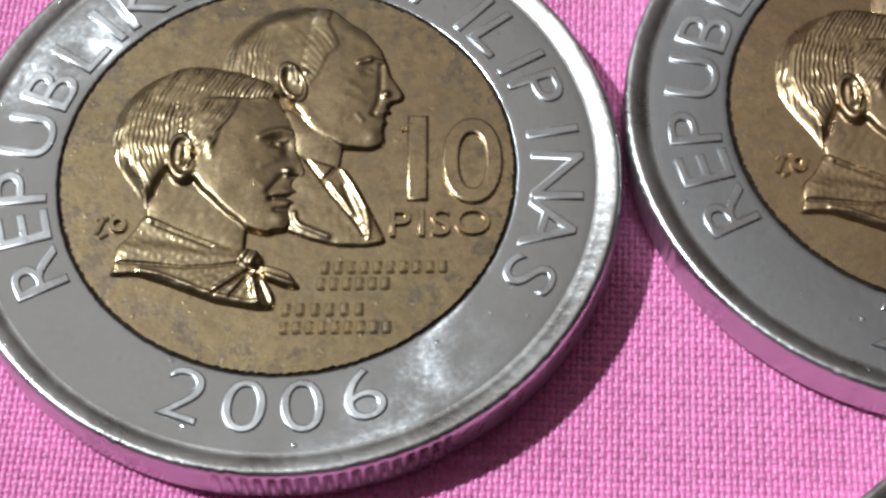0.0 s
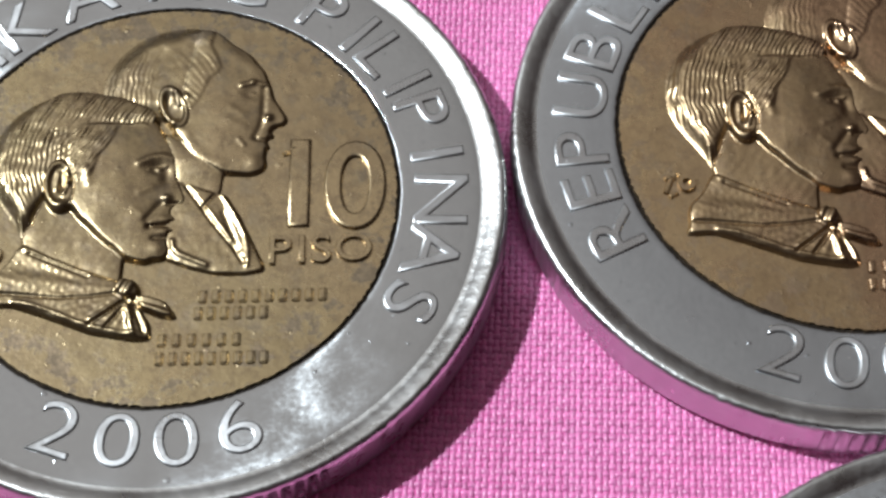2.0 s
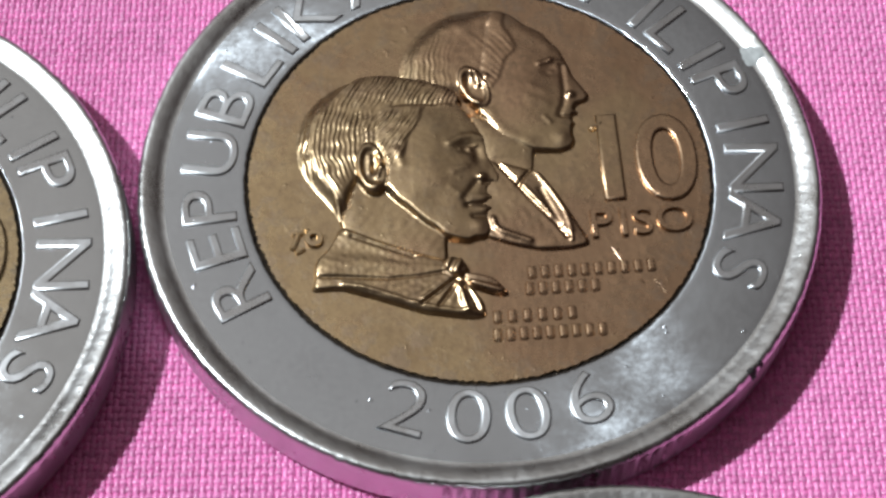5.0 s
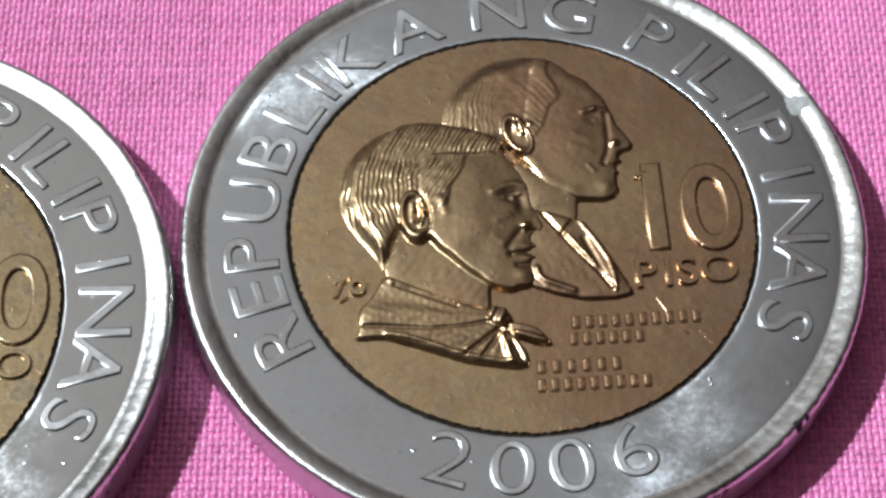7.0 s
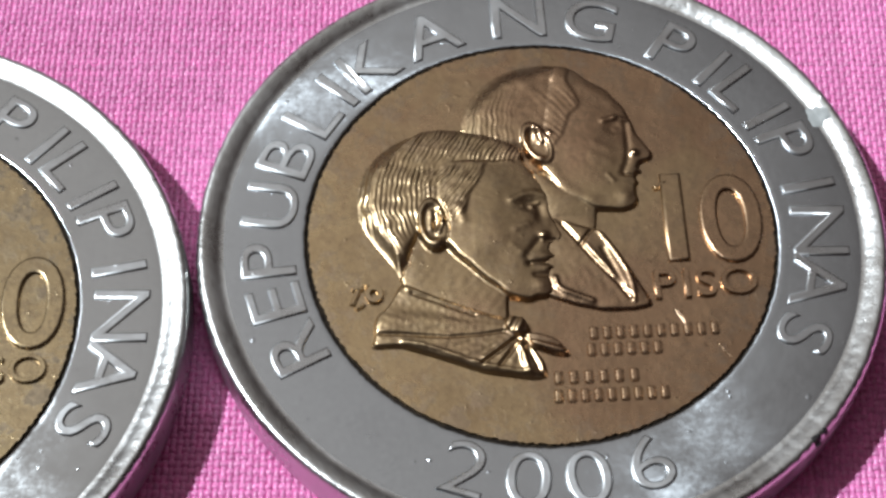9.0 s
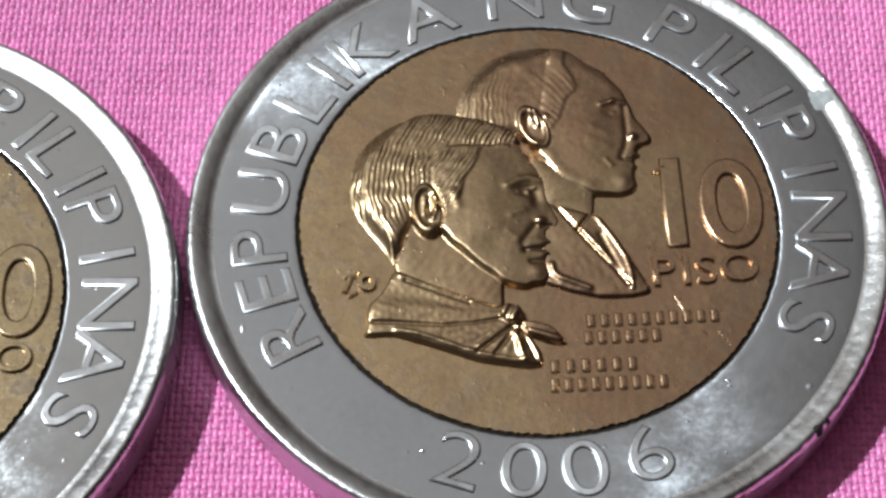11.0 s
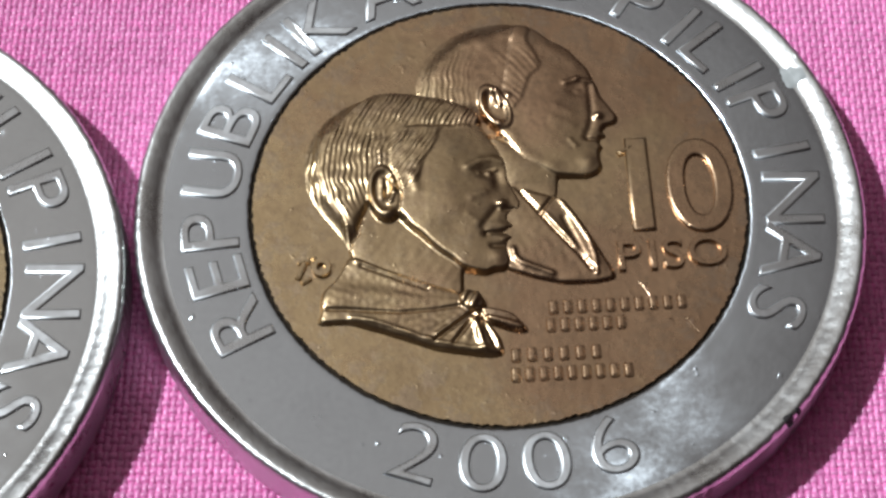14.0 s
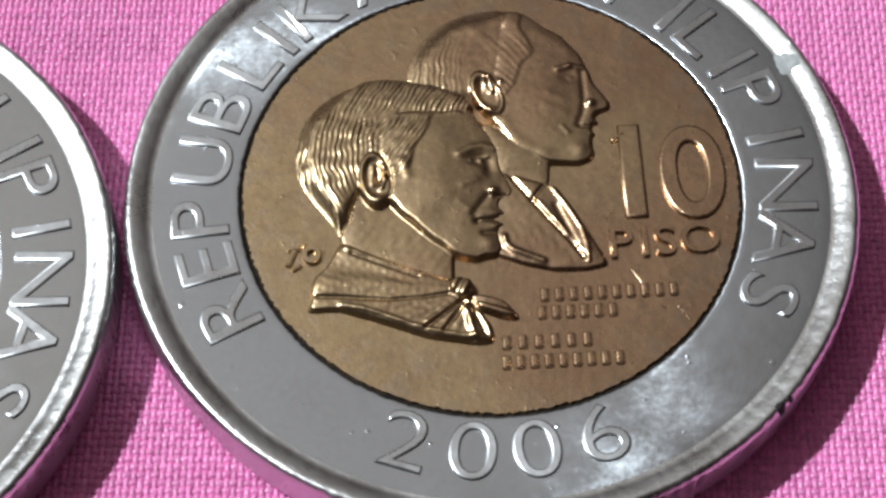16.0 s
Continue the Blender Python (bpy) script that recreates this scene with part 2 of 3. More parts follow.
def wobble(X, Y, f, seed):
    """Cheap smooth unevenness, about -1 to 1."""
    r = np.random.RandomState(seed)
    out = np.zeros(X.shape)
    for _ in range(12):
        a, p, k = r.uniform(0, 6.3), r.uniform(0, 6.3), f * r.uniform(0.6, 1.5)
        out += np.sin(k * (X * math.cos(a) + Y * math.sin(a)) + p)
    return out / 7.7


def hair(s, amount):
    """Strands across s, with sharp furrows between them, some deep and some shallow."""
    deep = 0.75 + 0.35 * np.sin(1.9 * s) + 0.2 * np.sin(4.7 * s + 1)
    return amount * (np.abs(np.sin(math.pi * s)) ** 0.7 - 0.6) * deep


def front_bust(X, Y):
    """A plain bust in profile with short combed hair and a knotted scarf."""
    face = poly(X, Y, [(-4.6, 3.2), (-0.75, 3.3), (0.08, 1.95), (0.26, 1.45), (0.24, 0.9), (0.76, -0.18), (0.70, -0.40), (0.22, -0.50), (0.24, -1.0), (0.22, -2.5), (-0.45, -3.05), (-1.3, -2.9), (-2.3, -2.2), (-3.4, -1.1), (-4.4, 0.0)], 0.13)
    face = join(face, bar(X, Y, 0.30, -1.05, 0.40, -1.12, 0.18), 0.12)
    face = join(face, bar(X, Y, 0.25, -1.62, 0.38, -1.62, 0.17), 0.12)
    face = join(face, disc(X, Y, 0.0, -2.55, 0.46, 0.46), 0.2)
    hf = swell(face, 0.44, 3.0, 0.13 + 0.20 * np.clip((-X - 0.9) / 0.8, 0, 1) * (1 + 0.28 * wobble(X, Y, 6, 61)))
    feat = bump(X, Y, -1.7, -0.1, 1.0, 1.2, 0.05) + bump(X, Y, -1.7, -1.3, 0.6, 0.5, -0.04)
    feat += chain(X, Y, [(-1.15, 1.28), (-0.7, 1.58), (-0.30, 1.70), (0.15, 1.62)], 0.17, 0.055)
    feat += bump(X, Y, -0.42, 1.12, 0.38, 0.24, -0.11) + bump(X, Y, -0.36, 1.06, 0.14, 0.10, 0.08) + crest(X, Y, -0.75, 1.05, -0.1, 1.25, 0.05, 0.04)
    feat += bump(X, Y, -0.05, 0.75, 0.20, 0.35, -0.07) + crest(X, Y, -1.0, -0.05, -0.55, 0.22, 0.16, 0.025) + crest(X, Y, -1.15, -0.8, -0.75, -1.1, 0.12, 0.015)
    feat += bump(X, Y, 0.10, -0.24, 0.18, 0.14, 0.09) + crest(X, Y, 0.15, -0.48, 0.55, -0.42, 0.07, -0.06)
    feat += crest(X, Y, -0.10, -0.45, -0.60, -1.25, 0.14, -0.05) + crest(X, Y, -0.48, -1.52, 0.55, -1.33, 0.07, -0.10) + bump(X, Y, -0.52, -1.55, 0.12, 0.14, -0.05)
    feat += bump(X, Y, 0.15, -1.15, 0.30, 0.14, 0.04) + bump(X, Y, 0.20, -1.72, 0.28, 0.13, 0.05) + crest(X, Y, -0.25, -2.05, 0.3, -1.98, 0.10, -0.05) + bump(X, Y, -0.05, -2.5, 0.35, 0.3, 0.05)
    feat += crest(X, Y, -3.22, 0.95, -3.02, 0.25, 0.16, 0.03) + bump(X, Y, -2.0, 2.3, 0.6, 0.5, 0.02) + 0.010 * wobble(X, Y, 3.2, 3) + 0.0015 * wobble(X, Y, 14, 4)
    feat += 0.05 * (-0.8 - np.clip(X, -2.6, 0.4))
    hf = np.where(face > 0, hf + 1.25 * feat * np.clip(face / 0.15, 0, 1), hf)

    neck = poly(X, Y, [(-5.9, -0.6), (-4.2, 0.2), (-1.35, -2.0), (-1.30, -4.2), (-5.3, -2.7)], 0.05)
    hn = swell(neck, 0.19, 0.9) + np.where(neck > 0, 0.018 * wobble(X, Y, 3.0, 7) + 0.007 * wobble(X, Y, 12, 8), 0)

    skull = disc(X, Y, -3.95, 1.55, 3.34, 3.26, 4)
    skull = join(skull, bar(X, Y, -5.9, 0.6, -5.45, -2.0, 1.0, 0.12), 0.5)
    keep = poly(X, Y, [(-9, 7), (-0.4, 7), (-0.40, 3.12), (-2.2, 3.05), (-2.25, 2.6), (-2.45, 2.1), (-2.8, 1.5), (-2.95, 0.6), (-3.6, 0.2), (-4.6, 0.3), (-5.0, -1.0), (-5.35, -2.5), (-9, -3.5)], 0.03)
    skull = np.minimum(skull, keep)
    skull = join(skull, poly(X, Y, [(-3.6, 4.72), (-2.2, 4.55), (-1.10, 4.12), (-0.66, 3.75), (-0.62, 3.28), (-2.2, 3.18), (-3.6, 3.2)], 0.04), 0.12)
    hs = swell(skull, 0.42, 0.9, 0.12 + 0.60 * np.clip((-X - 4.8) / 1.0, 0, 1))
    s_top = (X - 0.11 * (Y - 1.5) ** 2) / 0.195 + 0.45 * wobble(X, Y, 2.4, 11) + 0.42 * wobble(X, Y, 7, 16)
    s_side = (0.80 * X - 0.60 * Y + 0.16 * (X + 3.6) ** 2) / 0.20 + 0.45 * wobble(X, Y, 2.2, 12) + 0.42 * wobble(X, Y, 7, 17)
    side = np.clip((3.0 + 0.06 * (X + 4) - Y) / 0.25, 0, 1) * np.clip((X + 5.3 - 0.25 * (3 - Y)) / 1.3, 0, 1)
    strands = side * hair(s_side, 0.12) * (0.70 + 0.6 * wobble(X, Y, 2.6, 13) + 0.7 * wobble(X, Y, 7, 18)) + (1 - side) * hair(s_top, 0.105) * (0.80 + 0.5 * wobble(X, Y, 2.6, 14) + 0.6 * wobble(X, Y, 7, 19))
    strands = strands * (1 - crest(X, Y, -5.3, 2.95, -2.3, 3.05, 0.20, 0.9)) + 0.015 * wobble(X, Y, 11, 15)
    nape = 1 - np.clip((0.6 - Y) / 1.2, 0, 1) * np.clip((0.75 - skull) / 0.35, 0, 1)
    hs = np.where(face > 0, np.maximum(hs, hf + 0.05 * np.clip(skull / 0.14, 0, 1) - 0.11 * np.clip((-3.1 - X) / 1.0, 0, 1)), hs)
    hs = np.where(skull > 0.02, hs + strands * nape * np.clip(skull / 0.28, 0.15, 1), hs)

    ear = disc(X, Y, -4.22, 0.22, 0.62, 1.22, 8)
    he = 0.36 + 0.16 * np.exp(-((ear - 0.12) / 0.10) ** 2) * np.clip((0.9 - (X + 4.22) * 1.2), 0.2, 1)
    he += crest(X, Y, -3.98, 0.72, -3.86, 0.35, 0.11, 0.14) + crest(X, Y, -3.86, 0.35, -4.0, -0.2, 0.11, 0.12) + crest(X, Y, -4.32, 0.75, -4.30, 0.0, 0.10, 0.06)
    he += bump(X, Y, -4.02, -0.72, 0.22, 0.22, 0.10) + bump(X, Y, -4.12, 0.15, 0.14, 0.3, -0.10)

    scarf = poly(X, Y, [(-5.45, -2.35), (-4.2, -2.95), (-2.8, -3.5), (-1.3, -3.95), (-0.6, -4.9), (0.0, -5.7), (0.12, -6.40), (-0.5, -6.45), (-2.2, -6.20), (-4.1, -5.52), (-5.4, -5.12), (-6.55, -5.20), (-6.35, -4.75), (-6.42, -4.3), (-6.32, -3.8), (-5.95, -3.45), (-5.7, -3.0)], 0.06)
    hk = swell(scarf, 0.27, 0.5)
    turn = np.arctan2(Y + 4.35, -(X + 0.7))
    out_from = np.clip(np.hypot(X + 1.1, Y + 4.3) / 3.0, 0.15, 1.2)
    fold = 0.026 * np.sin(turn * 24 + 0.9 * wobble(X, Y, 1.3, 21)) * out_from * np.clip(scarf / 0.6, 0, 1) 
    fold += crest(X, Y, -5.2, -2.62, -2.6, -3.58, 0.11, 0.10) + crest(X, Y, -5.0, -2.86, -2.6, -3.78, 0.07, -0.07)
    fold += chain(X, Y, [(-6.2, -4.62), (-5.0, -4.66), (-3.6, -4.76), (-2.4, -4.66), (-1.5, -4.50)], 0.06, -0.09)
    fold += chain(X, Y, [(-5.3, -5.00), (-4.6, -5.12), (-3.9, -5.34), (-2.9, -5.74), (-2.0, -6.00), (-1.1, -6.20), (-0.2, -6.26)], 0.09, 0.075)
    fold += crest(X, Y, -1.0, -4.75, -2.3, -5.85, 0.07, -0.14) + crest(X, Y, -1.25, -4.85, -2.2, -5.65, 0.10, 0.06) + crest(X, Y, -0.9, -4.85, -1.65, -5.95, 0.07, -0.11)
    fold += crest(X, Y, -0.95, -5.0, -0.55, -6.2, 0.12, 0.11) + crest(X, Y, -0.65, -5.0, -0.15, -6.2, 0.07, -0.09) + 0.010 * wobble(X, Y, 16, 22)
    hk = np.where(scarf > 0, hk + fold * np.clip(scarf / 0.3, 0, 1), hk)
    knot = disc(X, Y, -1.02, -4.28, 0.56, 0.48, -30)
    hq = swell(knot, 0.48, 0.35) + np.where(knot > 0, 0.05 * np.sin(X * 13 - Y * 6), 0)
    tail = poly(X, Y, [(-0.9, -4.45), (-0.2, -4.50), (0.45, -4.70), (1.12, -5.50), (0.4, -5.42), (-0.4, -5.10)], 0.06)
    ht = swell(tail, 0.26, 0.3) + np.where(tail > 0, crest(X, Y, -0.4, -4.95, 0.75, -5.33, 0.10, 0.07) + crest(X, Y, -0.5, -4.75, 0.5, -5.0, 0.07, -0.06), 0)
    out = np.maximum.reduce([hn, hk, hq, ht])
    out = np.where(face > 0.0, np.maximum(out, hf), out)
    out = np.where(skull > 0.03, hs, np.where(skull > 0.0, np.maximum(hs, out), out))
    return blur(np.where(ear > 0, he, out), 1)


def back_bust(X, Y):
    """A second plain bust in profile, swept hair, in an open-collared coat."""
    face = poly(X, Y, [(0.6, 7.95), (1.3, 7.85), (2.0, 7.25), (2.7, 6.8), (3.3, 6.05), (3.66, 5.2), (3.80, 4.7), (4.46, 3.72), (4.38, 3.53), (3.90, 3.40), (3.70, 2.8), (3.66, 1.6), (3.25, 1.12), (2.2, 1.12), (1.0, 1.7), (0, 3.0)], 0.14)
    face = join(face, bar(X, Y, 3.75, 2.95, 3.92, 2.92, 0.15), 0.12)
    face = join(face, bar(X, Y, 3.68, 2.40, 3.80, 2.40, 0.14), 0.12)
    face = join(face, disc(X, Y, 3.38, 1.52, 0.50, 0.46), 0.2)
    low_jaw = np.clip((2.6 - X) / 1.2, 0, 1) * np.clip((3.4 - Y) / 0.8, 0, 1)
    hf = swell(face, 0.33, 2.6, (0.15 + 0.08 * low_jaw) * (1 + 0.3 * wobble(X, Y, 6, 62)))
    feat = crest(X, Y, 2.55, 5.20, 3.00, 5.38, 0.11, 0.05) + crest(X, Y, 3.00, 5.38, 3.50, 5.30, 0.10, 0.04) + bump(X, Y, 3.0, 4.88, 0.34, 0.28, -0.05) + bump(X, Y, 3.02, 4.85, 0.14, 0.11, 0.03)
    feat += chain(X, Y, [(3.46, 5.15), (3.50, 4.4), (3.54, 3.75), (3.45, 3.2), (3.28, 2.75)], 0.12, -0.04) + bump(X, Y, 3.76, 3.70, 0.16, 0.13, 0.09)
    feat += crest(X, Y, 2.66, 2.62, 2.88, 2.34, 0.09, 0.025) + crest(X, Y, 2.2, 4.1, 2.7, 3.8, 0.18, 0.015) + crest(X, Y, 2.1, 3.5, 2.8, 3.2, 0.2, 0.015) + bump(X, Y, 2.2, 3.6, 0.8, 1.0, 0.03)
    feat += chain(X, Y, [(0.5, 2.9), (0.7, 2.4), (1.10, 1.92), (1.6, 1.62), (2.05, 1.45)], 0.22, 0.02) + crest(X, Y, 3.35, 2.68, 3.95, 2.66, 0.06, -0.06) + bump(X, Y, 3.35, 1.6, 0.3, 0.3, 0.04)
    feat += crest(X, Y, 1.9, 6.9, 2.9, 6.2, 0.3, 0.02) + bump(X, Y, 0.35, 4.55, 0.14, 0.14, 0.05) + 0.009 * wobble(X, Y, 3.2, 33) + 0.0015 * wobble(X, Y, 14, 34)
    feat += 0.028 * (2.2 - np.clip(X, 0.4, 4.0))
    hf = np.where(face > 0, hf + 1.25 * feat * np.clip(face / 0.15, 0, 1), hf)
    neck = poly(X, Y, [(-0.6, 3.2), (1.4, 2.0), (2.28, 1.3), (2.25, 0.0), (0.2, 0.3)], 0.0)
    hn = swell(neck, 0.30, 0.8) - np.where(neck > 0, 0.16 * np.clip((1.6 - Y) / 0.9, 0, 1), 0) + np.where(neck > 0, 0.012 * wobble(X, Y, 4, 35), 0)
    skull = disc(X, Y, 0.2, 4.85, 3.40, 3.36)
    skull = np.minimum(skull, poly(X, Y, [(-4.5, 9.5), (1.35, 9.5), (1.25, 7.6), (1.15, 7.2), (1.45, 6.7), (1.75, 5.95), (1.25, 5.45), (0.95, 4.4), (0.2, 3.4), (-1.2, 3.6), (-4.5, 3.6)], 0.0))
    hs = swell(skull, 0.30, 1.5, 0.12 + 0.75 * np.clip((1.2 - X) / 1.5, 0, 1))
    behind = np.clip((-0.7 - X) / 1.2, 0, 1) * np.clip((7.4 - Y) / 1.0, 0, 1)
    strands = hair((X - 0.10 * (Y - 5) ** 2) / 0.21 + 0.5 * wobble(X, Y, 2.2, 41) + 0.4 * wobble(X, Y, 7, 46), 0.045) * behind
    swept = hair((0.75 * X + 0.66 * Y + 0.14 * (X - 0.5) ** 2) / 0.25 + 0.6 * wobble(X, Y, 2.2, 42), 0.05) * np.clip((X + 0.5) / 1.2, 0, 1) * np.clip((7.0 - Y) / 0.9, 0, 1) * (0.6 + 0.6 * wobble(X, Y, 2.5, 44))
    locks = crest(X, Y, -1.0, 5.5, -0.2, 6.2, 0.14, -0.015) + crest(X, Y, -0.9, 5.3, 0.3, 5.9, 0.2, 0.012) + crest(X, Y, -0.6, 7.0, 0.6, 7.5, 0.25, 0.03)
    hs = np.where(face > 0, np.maximum(hs, hf + 0.035 * np.clip(skull / 0.14, 0, 1)), hs)
    hs = np.where(skull > 0.02, hs + (strands + swept + locks + 0.02 * wobble(X, Y, 2.5, 43) + 0.007 * wobble(X, Y, 12, 45)) * np.clip(skull / 0.3, 0, 1), hs)
    ear = disc(X, Y, -0.10, 4.06, 0.56, 1.14, 24)
    he = 0.27 + 0.13 * np.exp(-((ear - 0.11) / 0.10) ** 2) + crest(X, Y, -0.12, 4.75, 0.08, 4.2, 0.11, 0.12) + bump(X, Y, 0.02, 3.3, 0.16, 0.14, 0.08) + bump(X, Y, -0.35, 4.2, 0.16, 0.4, -0.09)
    coat = poly(X, Y, [(0.3, 0.75), (1.2, 0.42), (2.05, 0.15), (2.35, 0.15), (3.0, -0.85), (3.66, -2.1), (4.25, -3.26), (3.4, -3.45), (2.3, -3.48), (1.2, -3.22), (0.2, -2.85), (0.0, -1.0)], 0.06)
    hc = swell(coat, 0.20, 1.2)
    cut = chain(X, Y, [(0.65, 0.60), (2.0, -1.22), (2.9, -2.3), (3.35, -2.95)], 0.065, -0.105) + crest(X, Y, 1.50, -0.55, 1.98, 0.18, 0.06, -0.10)
    cut += chain(X, Y, [(1.75, -0.62), (2.25, -1.30), (2.75, -2.05)], 0.09, 0.035)
    cut += chain(X, Y, [(2.15, 0.15), (2.75, -0.75), (3.28, -1.72), (3.46, -2.4), (3.50, -3.10)], 0.08, 0.06) + crest(X, Y, 2.35, -0.75, 3.10, -2.40, 0.12, -0.06)
    cut += chain(X, Y, [(0.48, -2.1), (0.56, -2.45), (0.80, -2.68), (1.9, -3.12)], 0.10, 0.085) + 0.010 * wobble(X, Y, 5, 51) + 0.006 * wobble(X, Y, 14, 52)
    hc = np.where(coat > 0, hc + cut * np.clip(coat / 0.12, 0, 1), hc)
    out = np.maximum(hn, hc)
    out = np.where(face > 0, np.maximum(out, hf), out)
    out = np.where(skull > 0, np.maximum(out, hs), out)
    return blur(np.where(ear > 0, he, out), 1)


# ---- the coin ----
FIELD = 1.93
CACHE = {}


def reeding(a, k, i):
    """Grooves milled into stretches of the edge."""
    deg = (math.degrees(a) + 98) % 90
    return 0.12 if 4 <= k <= 6 and deg < 40 and i % 6 < 3 else 0.0


def letter_mesh(ch, height, wide, bold, raise_by):
    """One struck character: rounded sides, flat top, in mm about its middle, base at z = 0."""
    key = (ch, height, wide, bold)
    if key in CACHE:
        return CACHE[key]
    cu = bpy.data.curves.new("character", "FONT")
    cu.body, cu.size, cu.align_x = ch, 1.0, "CENTER"
    cu.offset = bold
    cu.extrude, cu.bevel_depth, cu.bevel_resolution = 0.012, 0.020, 2
    cu.resolution_u = 6
    tmp = new("character", cu)
    me = bpy.data.meshes.new_from_object(tmp.evaluated_get(bpy.context.evaluated_depsgraph_get()))
    bpy.data.objects.remove(tmp)
    xs = np.empty(len(me.vertices) * 3, np.float32)
    me.vertices.foreach_get("co", xs)
    xs = xs.reshape(-1, 3)
    lo, hi = xs.min(0), xs.max(0)
    mid = (lo + hi) / 2
    xs[:, 0] = (xs[:, 0] - mid[0]) * height * wide / (hi[1] - lo[1])
    xs[:, 1] = (xs[:, 1] - mid[1]) * height / (hi[1] - lo[1])
    xs[:, 2] = (xs[:, 2] - mid[2]) / (hi[2] - mid[2]) * raise_by
    me.vertices.foreach_set("co", (xs * MM).ravel())
    me.polygons.foreach_set("use_smooth", [True] * len(me.polygons))
    me.materials.clear()
    me.materials.append(RING_GREY)
    me.update()
    CACHE[key] = me
    return me


def bar_mesh(w, h, up, inset=0.11):
    """A small raised bar with sloping flanks and rounded corners."""
    key = ("bar", w, h)
    if key in CACHE:
        return CACHE[key]
    bm = bmesh.new()
    bmesh.ops.create_cube(bm, size=1.0)
    for v in bm.verts:
        s = min(inset, 0.4 * min(w, h)) if v.co.z > 0 else -0.02
        v.co = Vector(((w / 2 - s) * (2 * v.co.x), (h / 2 - s) * (2 * v.co.y), up * (2 * v.co.z))) * MM
    bmesh.ops.bevel(bm, geom=list(bm.edges), offset=min(0.045, 0.12 * min(w, h)) * MM, segments=3, affect="EDGES")
    me = bpy.data.meshes.new("bar")
    bm.to_mesh(me)
    bm.free()
    me.materials.append(CORE_BROWN)
    CACHE[key] = me
    return me


def worn(seed, amount):
    """A small unevenness round an edge."""
    r = np.random.RandomState(seed)
    ph, am = r.uniform(0, 6.28, 40), r.uniform(0.2, 1, 40)
    return lambda a: amount * float(np.mean(am * np.sin((np.arange(40) * 5.3 + 7).round() * a + ph)) * 3)


CORE_EDGE, RING_EDGE, RIM_WEAR, RIM_WEAR_OUT = worn(1, 0.11), worn(2, 0.05), worn(3, 0.035), worn(4, 0.045)


def core_mesh():
    edge = lambda a, k, i: CORE_EDGE(a) if k > 7 else 0.0
    top = [(0.02, FIELD), (1.5, FIELD), (3.0, FIELD), (4.5, FIELD), (6.0, FIELD), (7.5, FIELD), (8.6, FIELD), (8.9, FIELD), (9.08, FIELD - 0.001)]
    vs, fs = lathe("core", top, 480, CORE_BROWN, edge)
    # the flank has points of its own, so that its edge stays sharp
    wall_vs, wall_fs = lathe("core", [(9.08, FIELD - 0.001), (9.06, 0.3)], 480, CORE_BROWN, lambda a, k, i: CORE_EDGE(a))
    fs += [tuple(v + len(vs) for v in f) for f in wall_fs]
    return mesh_of("core", vs + wall_vs, [f[::-1] for f in fs], CORE_BROWN)


def ring_mesh():
    prof = [(12.44, FIELD - 0.02), (12.3, FIELD - 0.012), (12.1, FIELD), (10.6, FIELD), (9.50, FIELD), (9.32, FIELD - 0.003), (9.25, FIELD - 0.014), (9.22, FIELD - 0.05), (9.215, FIELD - 0.5), (8.9, FIELD - 0.52)]
    vs, fs = lathe("ring", prof, 480, RING_GREY, lambda a, k, i: RING_EDGE(a) if 4 < k < 8 else 0.0)
    return mesh_of("ring", vs, fs, RING_GREY)


RIM_PROFILE = [(9.20, 0.1), (13.1, 0.0), (13.34, 0.08), (13.42, 0.18), (13.45, 0.3), (13.45, 1.0), (13.45, 1.78), (13.44, 1.90), (13.41, 1.99), (13.36, 2.06), (13.30, 2.11), (13.23, 2.13), (13.17, 2.13), (13.10, 2.118), (13.02, 2.10), (12.92, 2.072), (12.68, 1.985), (12.60, 1.935), (12.44, 1.914), (12.26, 1.905)]


def seam_mesh():
    vs, fs = lathe("seam", [(9.30, FIELD - 0.16), (9.20, FIELD - 0.12), (9.12, FIELD - 0.11), (9.00, FIELD - 0.16)], 480, SEAM, lambda a, k, i: RIM_WEAR(a * 2))
    return mesh_of("seam", vs, fs, SEAM)


def rim_mesh():
    def wear(a, k, i):
        return reeding(a, k, i) + (RIM_WEAR(a) if 9 < k < 18 else RIM_WEAR_OUT(a) if 7 <= k <= 9 else 0.0)
    vs, fs = lathe("rim", RIM_PROFILE, 960, RIM_STEEL, wear)
    return mesh_of("rim", vs, fs, RIM_STEEL)


def dull(name, low, high):
    m = Nodes(name)
    m.put(Base_Color=m.ramp(m.noise(3000), [(0.3, low), (0.7, high)]), Roughness=0.7)
    return m.mat


RESIDUE, BLACK_MARK = dull("dull_residue", (0.34, 0.36, 0.36), (0.46, 0.48, 0.48)), dull("black_mark", (0.010, 0.009, 0.010), (0.04, 0.035, 0.035))


